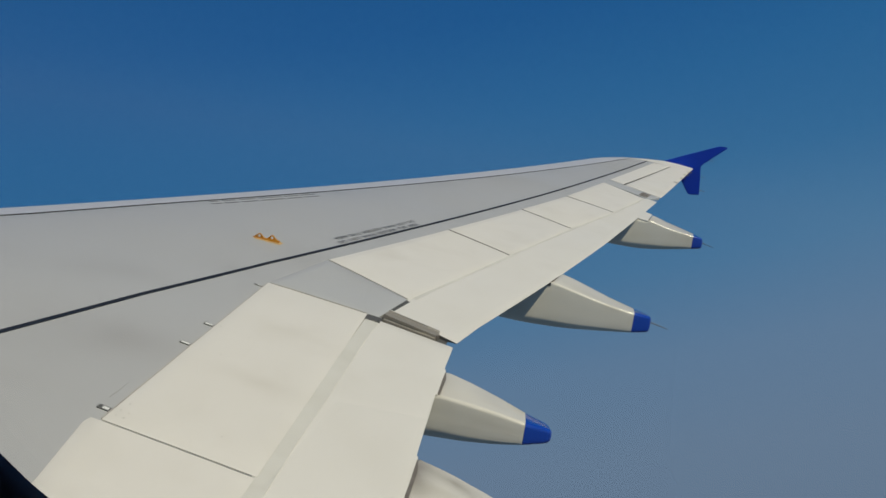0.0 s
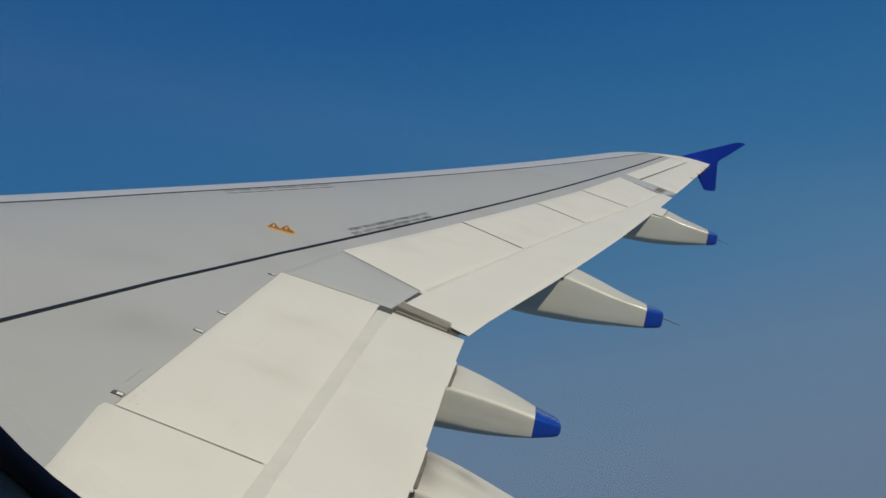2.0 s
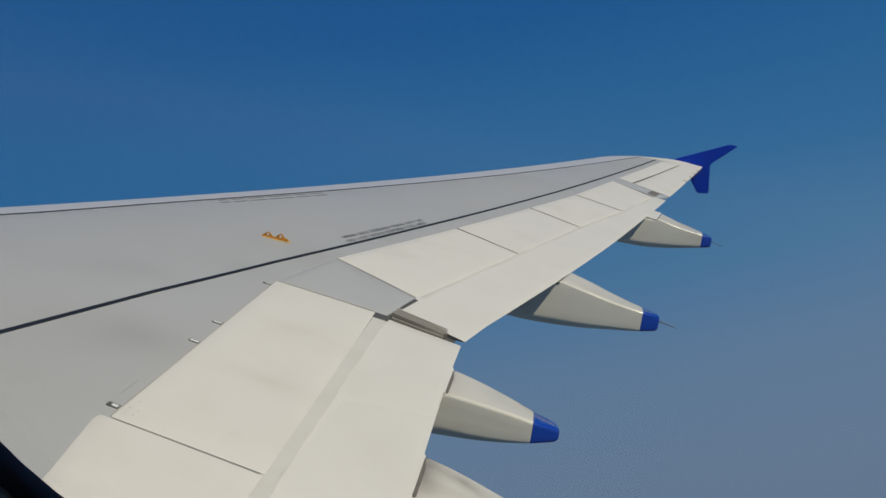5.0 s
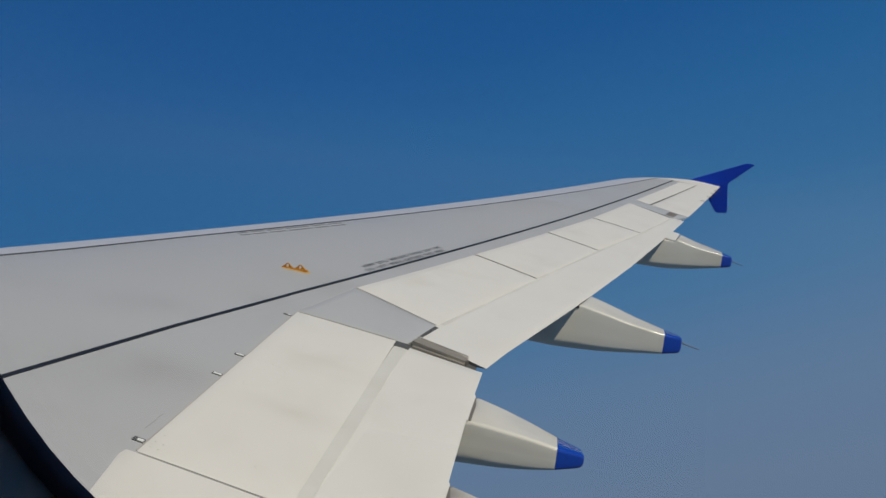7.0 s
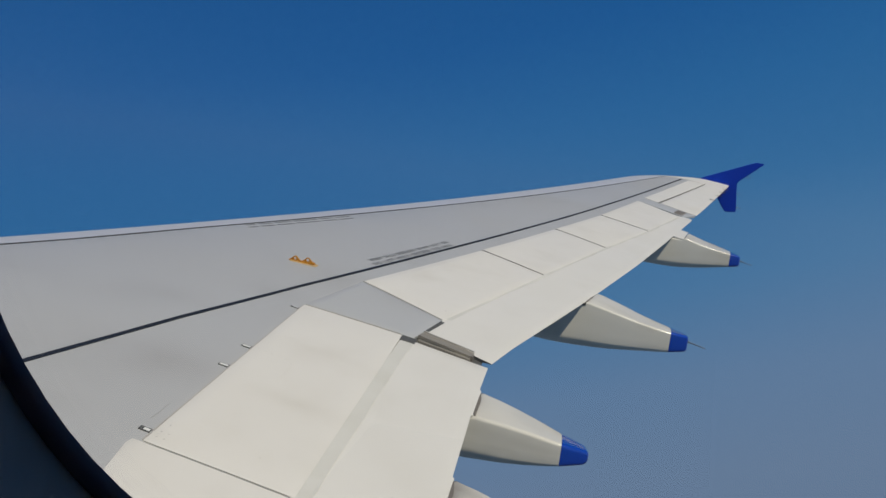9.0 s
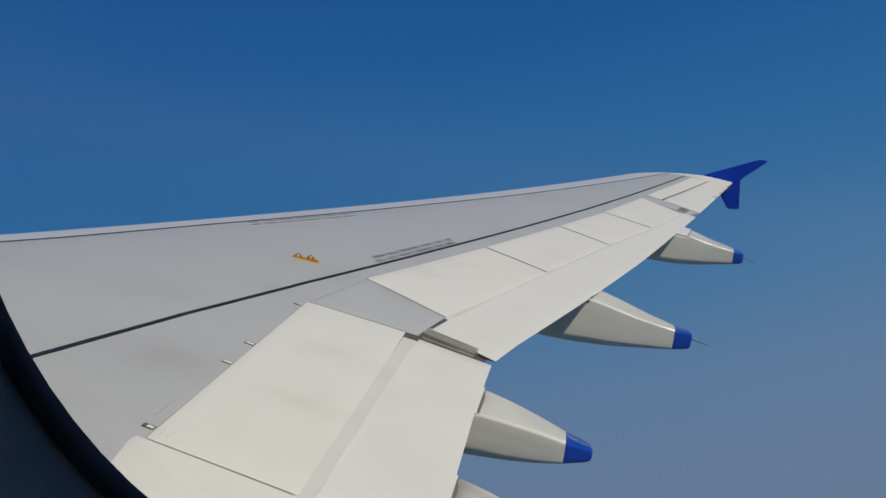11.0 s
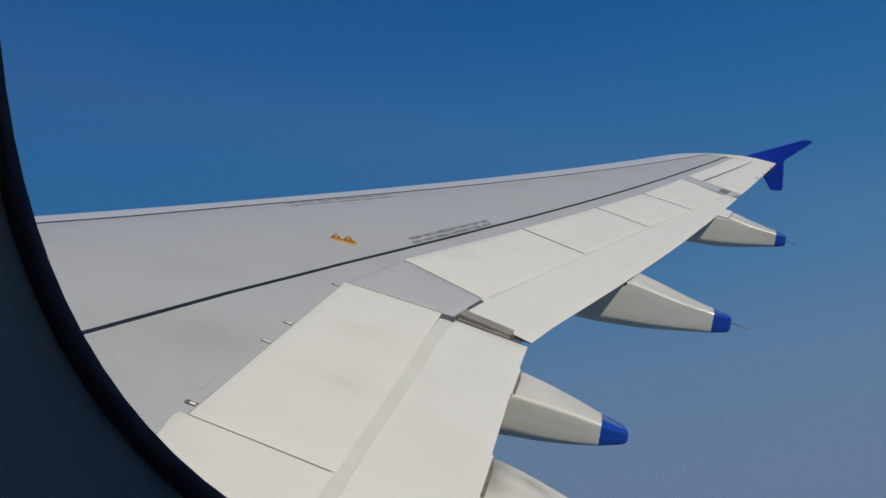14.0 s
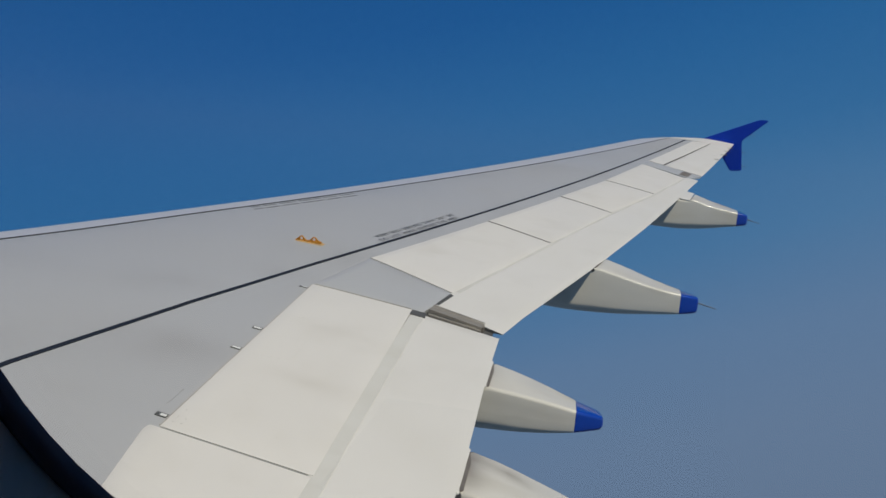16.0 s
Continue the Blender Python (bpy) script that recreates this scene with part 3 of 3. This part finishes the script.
fairing(8.200, [(4.9, 0.40, 0.44, 0.34, 0.10), (5.6, 0.43, 0.47, 0.29, 0.22), (6.30, 0.570, 0.610, 0.247, 0.27), (6.50, 0.645, 0.690, 0.238, 0.28), (6.722, 0.627, 0.674, 0.241, 0.28), (6.93, 0.581, 0.619, 0.254, 0.28),
                (7.15, 0.530, 0.551, 0.281, 0.28), (7.390, 0.490, 0.490, 0.314, 0.270), (7.500, 0.480, 0.470, 0.332, 0.215), (7.534, 0.476, 0.463, 0.337, 0.200)], 7.390, 0.16, CREAM, 6.734, (0.34, 0.08), (0.085, 0.030), 0.040, True)
fairing(11.720, [(6.401, 0.905, 0.935, 0.864, 0.096), (6.883, 0.905, 0.935, 0.800, 0.173), (7.413, 1.020, 1.060, 0.752, 0.222), (7.750, 1.130, 1.185, 0.746, 0.231), (7.897, 1.122, 1.178, 0.756, 0.231), (8.10, 1.070, 1.118, 0.783, 0.231),
                 (8.27, 1.040, 1.078, 0.814, 0.231), (8.437, 1.016, 1.034, 0.846, 0.226), (8.535, 1.004, 1.008, 0.864, 0.196), (8.560, 1.000, 1.002, 0.868, 0.188)], 8.437, 0.16, CREAM, 7.897, (0.30, 0.15), (0.080, 0.030), 0.018)

# ---- wingtip fence ----
FENCE = ((8.66, 2.045), (8.76, 2.10), (9.590, 2.470), (9.640, 2.488), (9.775, 2.486), (9.785, 2.475), (9.385, 2.100), (9.365, 2.060), (9.432, 1.560),
         (9.420, 1.540), (9.245, 1.520), (9.225, 1.530), (9.095, 1.710), (9.000, 1.860), (8.80, 1.97))
part("wingtip_fence", prism(FENCE, 0.036, 16.945, 0.008), FENCE_BLUE, wing, "dark blue arrow-shaped wingtip fence")
for x, z in ((9.50, 2.205), (9.385, 1.88), (9.42, 1.63)):
    part("static_discharger", rod((x - 0.02, 16.945, z), (x + 0.10, 16.945, z - 0.012), 0.006, 0.003), ROD, wing, "thin dark static discharger")
for x, y in ((8.655, 14.96), (8.835, 15.50), (8.955, 15.93), (9.070, 16.31)):
    z = top(x, y)
    part("static_discharger", rod((x - 0.045, y, z + 0.010), (x + 0.055, y + 0.01, z + 0.006), 0.008, 0.004), ROD, wing, "thin dark static discharger")

# ---- fittings and markings on the upper surface ----
# rope bracket: two eyelets on a base bar
bx, by = 4.525, 6.975
bz = top(bx + 0.1, by)


def ring_plate(bm, cx, cz, hole, outer, y, w):
    """An eyelet: a flat ring of thickness w."""
    n = 16
    rings = []
    for r, yy in ((outer, y - w / 2), (outer, y + w / 2), (hole, y + w / 2), (hole, y - w / 2)):
        rings.append([bm.verts.new((cx + r * math.cos(k * math.tau / n), yy, cz + r * math.sin(k * math.tau / n))) for k in range(n)])
    for a, b in zip(rings, rings[1:] + rings[:1]):
        for k in range(n):
            bm.faces.new((a[k], a[(k + 1) % n], b[(k + 1) % n], b[k]))


bracket = part("rope_bracket", box(bx, bx + 0.196, by - 0.012, by + 0.012, bz - 0.004, bz + 0.012, 0.003), ORANGE, wing, "orange double-eyelet rope bracket")
for cx in (bx + 0.046, bx + 0.140):
    bm = bmesh.new()
    ring_plate(bm, cx, bz + 0.022, 0.011, 0.019, by, 0.014)
    part("eyelet", bm, ORANGE, bracket)
    for sgn in (-1, 1):
        part("eyelet_foot", prism([(cx + sgn * 0.011, bz + 0.008), (cx + sgn * 0.016, bz + 0.030), (cx + sgn * 0.044, bz + 0.008)][::sgn], 0.014, by), ORANGE, bracket)
part("bracket_base", strip(((bx + 0.02, by - 0.032), (bx + 0.02, by + 0.03)), ((bx + 0.215, by - 0.032), (bx + 0.215, by + 0.03)), 4, 4, 0.0025, 0.004, 0.001), STAIN_ORANGE, bracket, "worn orange paint round the bracket")

# hinge fittings ahead of the inner spoiler
for x, y, ln, wd, front in ((4.878, 6.116, 0.050, 0.006, 0.020), (4.886, 5.412, 0.052, 0.013, 0.006), (4.890, 5.146, 0.052, 0.012, 0.006), (4.898, 4.440, 0.050, 0.013, 0.020)):
    slot = part("hinge_slot", strip(((x, y - wd), (x, y + wd)), ((x + ln, y - wd), (x + ln, y + wd)), 2, 2, 0.0045, 0.008, 0.0), DARK, wing, "dark hinge slot")
    part("hinge_lug", strip(((x + front, y - wd * 0.70), (x + front, y + wd * 0.50)), ((x + ln - 0.004, y - wd * 0.70), (x + ln - 0.004, y + wd * 0.50)), 2, 2, 0.0060, 0.006, 0.001), METAL, slot, "pale metal hinge lug")

# fastener heads
bm = bmesh.new()
rng = random.Random(4)
PATCH = ((4.972, 5.423), (5.133, 5.405), (5.174, 5.376), (5.187, 5.330), (5.186, 5.215), (5.166, 5.172), (5.133, 5.154), (4.978, 5.122))
dots = []
for (x0, y0), (x1, y1) in zip(PATCH, PATCH[1:]):
    k = max(1, round(math.hypot(x1 - x0, y1 - y0) / 0.042))
    dots += [(x0 + (x1 - x0) * i / k, y0 + (y1 - y0) * i / k) for i in range(k)]
dots += [(4.865, 4.427), (4.864, 4.374), (4.881, 4.387), (4.882, 4.406), (4.990, 4.517), (5.019, 4.455), (4.984, 4.458), (4.986, 4.415), (5.019, 4.416)]
SPOTS = [(7.013, 9.874), (7.041, 9.882), (5.720, 6.845), (5.735, 6.850), (5.049, 5.666), (5.062, 5.678), (5.513, 4.833), (5.377, 4.530), (5.310, 7.690), (5.398, 7.915), (4.962, 6.130), (4.996, 6.148)]
FINE = [(4.85 + rng.gauss(0, 0.035), 6.02 + rng.gauss(0, 0.10)) for _ in range(26)]
dots += SPOTS + FINE
for x, y in dots:
    n, r, z = 8, (0.0038 if (x, y) in SPOTS else rng.uniform(0.0018, 0.0030) if (x, y) in FINE else rng.uniform(0.0024, 0.0032) if x < 4.9 else rng.uniform(0.0034, 0.0046)), top(x, y, 0.0065)
    c = bm.verts.new((x, y, z + 0.0012))
    ring = [bm.verts.new((x + r * math.cos(k * math.tau / n), y + r * math.sin(k * math.tau / n), z)) for k in range(n)]
    for k in range(n):
        bm.faces.new((c, ring[k], ring[(k + 1) % n]))
tagged(part("fastener_heads", bm, FASTENER, wing, "tiny brownish fastener heads"), kind="stuff")

# scuffs in the paint ahead of the spoiler
for x, y, ln in ((4.897, 4.525, 0.09), (4.896, 4.635, 0.03)):
    part("scuff", strip(((x, y), (x + 0.003, y + ln)), ((x + 0.0012, y), (x + 0.0042, y + ln)), 1, 2, 0.0030, 0.002, 0.0), SCUFF, wing)

# stencilled warning, once each way up, along the walkway line
def stencil(body, x, y, dx, dy, size, flip, length, label):
    """Letters laid on the skin, one part a word."""
    cu = bpy.data.curves.new("stencil", "FONT")
    cu.body, cu.size, cu.align_x, cu.align_y, cu.offset, cu.space_character, cu.space_word = body, size, "CENTER", "CENTER", 0.0006, 1.12, 1.7
    tmp = bpy.data.objects.new("stencil", cu)
    me = bpy.data.meshes.new_from_object(tmp)
    bpy.data.objects.remove(tmp)
    xs = sorted(v.co.x for v in me.vertices)
    k = length / (xs[-1] - xs[0])
    breaks = [(p + q) / 2 for p, q in zip(xs, xs[1:]) if q - p > 0.28 * size] + [xs[-1] + 1]
    d = Vector((dx, dy)).normalized()
    up = Vector((-d.y, d.x)) if Vector((-d.y, d.x)).x < 0 else Vector((d.y, -d.x))
    s, low = (-1 if flip else 1), xs[0] - 1
    for high in breaks:
        bm = bmesh.new()
        bm.from_mesh(me)
        bmesh.ops.delete(bm, geom=[v for v in bm.verts if not low < v.co.x < high], context="VERTS")
        for v in bm.verts:
            q = d * (s * k * v.co.x) + up * (s * v.co.y)
            v.co = (x + q.x, y + q.y, top(x + q.x, y + q.y, 0.0025))
        part("warning_word", bm, MARK, wing, label)
        low = high


WARNING = "DO NOT WALK OUTSIDE THIS AREA"
stencil(WARNING, 5.256, 7.935, 0.355, 1.0, 0.062, False, 1.20, "dark stencilled warning text")
stencil(WARNING, 5.200, 8.000, 0.355, 1.0, 0.062, True, 1.20, "dark stencilled warning text, upside down")
for row, (sx, sy) in enumerate(((3.835, 7.765), (3.895, 7.685))):
    at = 0.0
    for word in (0.09, 0.13, 0.17, 0.26, 0.16, 0.17):
        d = Vector((0.52, 1.0)).normalized()
        x0, y0, x1, y1 = sx + d.x * at, sy + d.y * at, sx + d.x * (at + word), sy + d.y * (at + word)
        part("stencil_bar", strip(((x0, y0), (x1, y1)), ((x0 + 0.022, y0 - 0.009), (x1 + 0.022, y1 - 0.009)), 1, 2, 0.0025, 0.003, 0.0), FAINT, wing)
        at += word + 0.045


# ---- fuselage, cabin wall and window ----
WIN_X, WIN_Z, WIN_A, WIN_B, WIN_N = 6.4351, 1.5717, 0.1290, 0.1619, 2.772
AXIS_Z = 1.56
TUBE = (-0.5, 9.5)


def oval(k, n, grow=0.0):
    """Point k of n on the window's rounded outline, grown by so much."""
    a = k * math.tau / n
    c, s = math.cos(a), math.sin(a)
    p = 2 / WIN_N
    return (WIN_X + (WIN_A + grow) * math.copysign(abs(c) ** p, c), WIN_Z + (WIN_B + grow) * math.copysign(abs(s) ** p, s))


def barrel(r_out, r_in, grow):
    """A tube wall round the cabin, of real thickness, with the window's opening through it."""
    bm = bmesh.new()
    def y_at(z, r):
        return math.sqrt(r * r - (z - AXIS_Z) ** 2)
    n, hx, z0, z1 = 48, 0.24, WIN_Z - 0.27, WIN_Z + 0.27
    holes = []
    for r in (r_out, r_in):
        cache = {}
        def vert(x, y, z):
            key = (round(x, 4), round(y, 4), round(z, 4))
            if key not in cache:
                cache[key] = bm.verts.new((x, y, z))
            return cache[key]
        a0, a1 = math.asin((z0 - AXIS_Z) / r), math.asin((z1 - AXIS_Z) / r)
        ang = [a0 + (a1 - a0) * i / 4 for i in range(5)] + [a1 + (math.tau + a0 - a1) * i / 60 for i in range(1, 61)]
        xs = [TUBE[0], 1.5, 3.5, 5.2, WIN_X - hx, WIN_X, WIN_X + hx, 7.6, TUBE[1]]
        for i in range(len(ang) - 1):
            for j in range(len(xs) - 1):
                if i < 4 and j in (4, 5):
                    continue
                quad = [(xs[j], ang[i]), (xs[j + 1], ang[i]), (xs[j + 1], ang[i + 1]), (xs[j], ang[i + 1])]
                bm.faces.new([vert(x, r * math.cos(a), AXIS_Z + r * math.sin(a)) for x, a in quad])
        rings = []
        for s in (0.0, 0.25, 0.6, 1.0):
            row = []
            for k in range(n):
                ox, oz = oval(k, n, grow)
                a = k * math.tau / n
                c, q = math.cos(a), math.sin(a)
                m = 1 / max(abs(c), abs(q))
                x, z = WIN_X + hx * c * m, WIN_Z + 0.27 * q * m
                px, pz = ox + (x - ox) * s, oz + (z - oz) * s
                row.append(bm.verts.new((px, y_at(pz, r), pz)))
            rings.append(row)
        for a, b in zip(rings, rings[1:]):
            for k in range(n):
                bm.faces.new((a[k], a[(k + 1) % n], b[(k + 1) % n], b[k]))
        holes.append(rings[0])
    for k in range(n):
        bm.faces.new((holes[0][k], holes[0][(k + 1) % n], holes[1][(k + 1) % n], holes[1][k]))
    return bm


def ring_band(profile, n=96):
    """A band round the window's outline; profile: growth and y of each corner, closed."""
    bm = bmesh.new()
    rows = [[bm.verts.new((oval(k, n, g)[0], y, oval(k, n, g)[1])) for k in range(n)] for g, y in profile]
    for a, b in zip(rows, rows[1:] + rows[:1]):
        for k in range(n):
            bm.faces.new((a[k], a[(k + 1) % n], b[(k + 1) % n], b[k]))
    return bm


tagged(part("fuselage_skin", barrel(1.753, 1.739, 0.024), SKIN, None, "white painted fuselage skin with a cabin window"), "", "fuselage", "", "structure")
tagged(part("wall_cabin", barrel(1.646, 1.636, 0.036), LINING, None, "pale plastic cabin side wall and ceiling lining"), "", "wall", "", "structure")
tagged(part("floor", box(TUBE[0], TUBE[1], -1.20, 1.20, 0.41, 0.45), CARPET, None, "plain grey cabin carpet"), "", "floor", "", "structure")
# the inner two are added, unseen, to bounce light onto the window reveal
for x in (TUBE[0] + 0.02, 5.75, 7.12, TUBE[1] - 0.06):
    tagged(part("wall_end_bounce", loft([[(x + d, 1.745 * math.cos(k * math.tau / 48), AXIS_Z + 1.745 * math.sin(k * math.tau / 48)) for k in range(48)] for d in (0, 0.04)]), LINING, None,
                "unseen plain pale bulkhead closing the cabin, the inner pair added to bounce light"), "", "wall", "", "structure")

window = thing("window_1", Vector((WIN_X, 1.725, WIN_Z)), "oval cabin window with dark seal and grey reveal", "window", "structure")
part("reveal", ring_band([(0.0033, 1.7235), (0.0034, 1.7220), (0.0037, 1.7208), (0.0052, 1.7150), (0.0078, 1.700), (0.0133, 1.668), (0.026, 1.641), (0.044, 1.634), (0.048, 1.640), (0.036, 1.680), (0.024, 1.725)]), PLASTIC, window, "grey moulded plastic reveal")
part("seal", ring_band([(0.0, 1.7255), (0.0003, 1.7238), (0.0012, 1.7228), (0.0028, 1.7226), (0.0042, 1.7231), (0.0060, 1.7260), (0.014, 1.733), (0.026, 1.7470), (0.022, 1.7515)]), RUBBER, window, "dark rubber seal")
n = 96
pane = part("pane", loft([[(oval(k, n, 0.0045)[0], y, oval(k, n, 0.0045)[1]) for k in range(n)] for y in (1.7275, 1.7310)]), GLASS, window, "clear acrylic pane", 30)
pane.visible_shadow = False
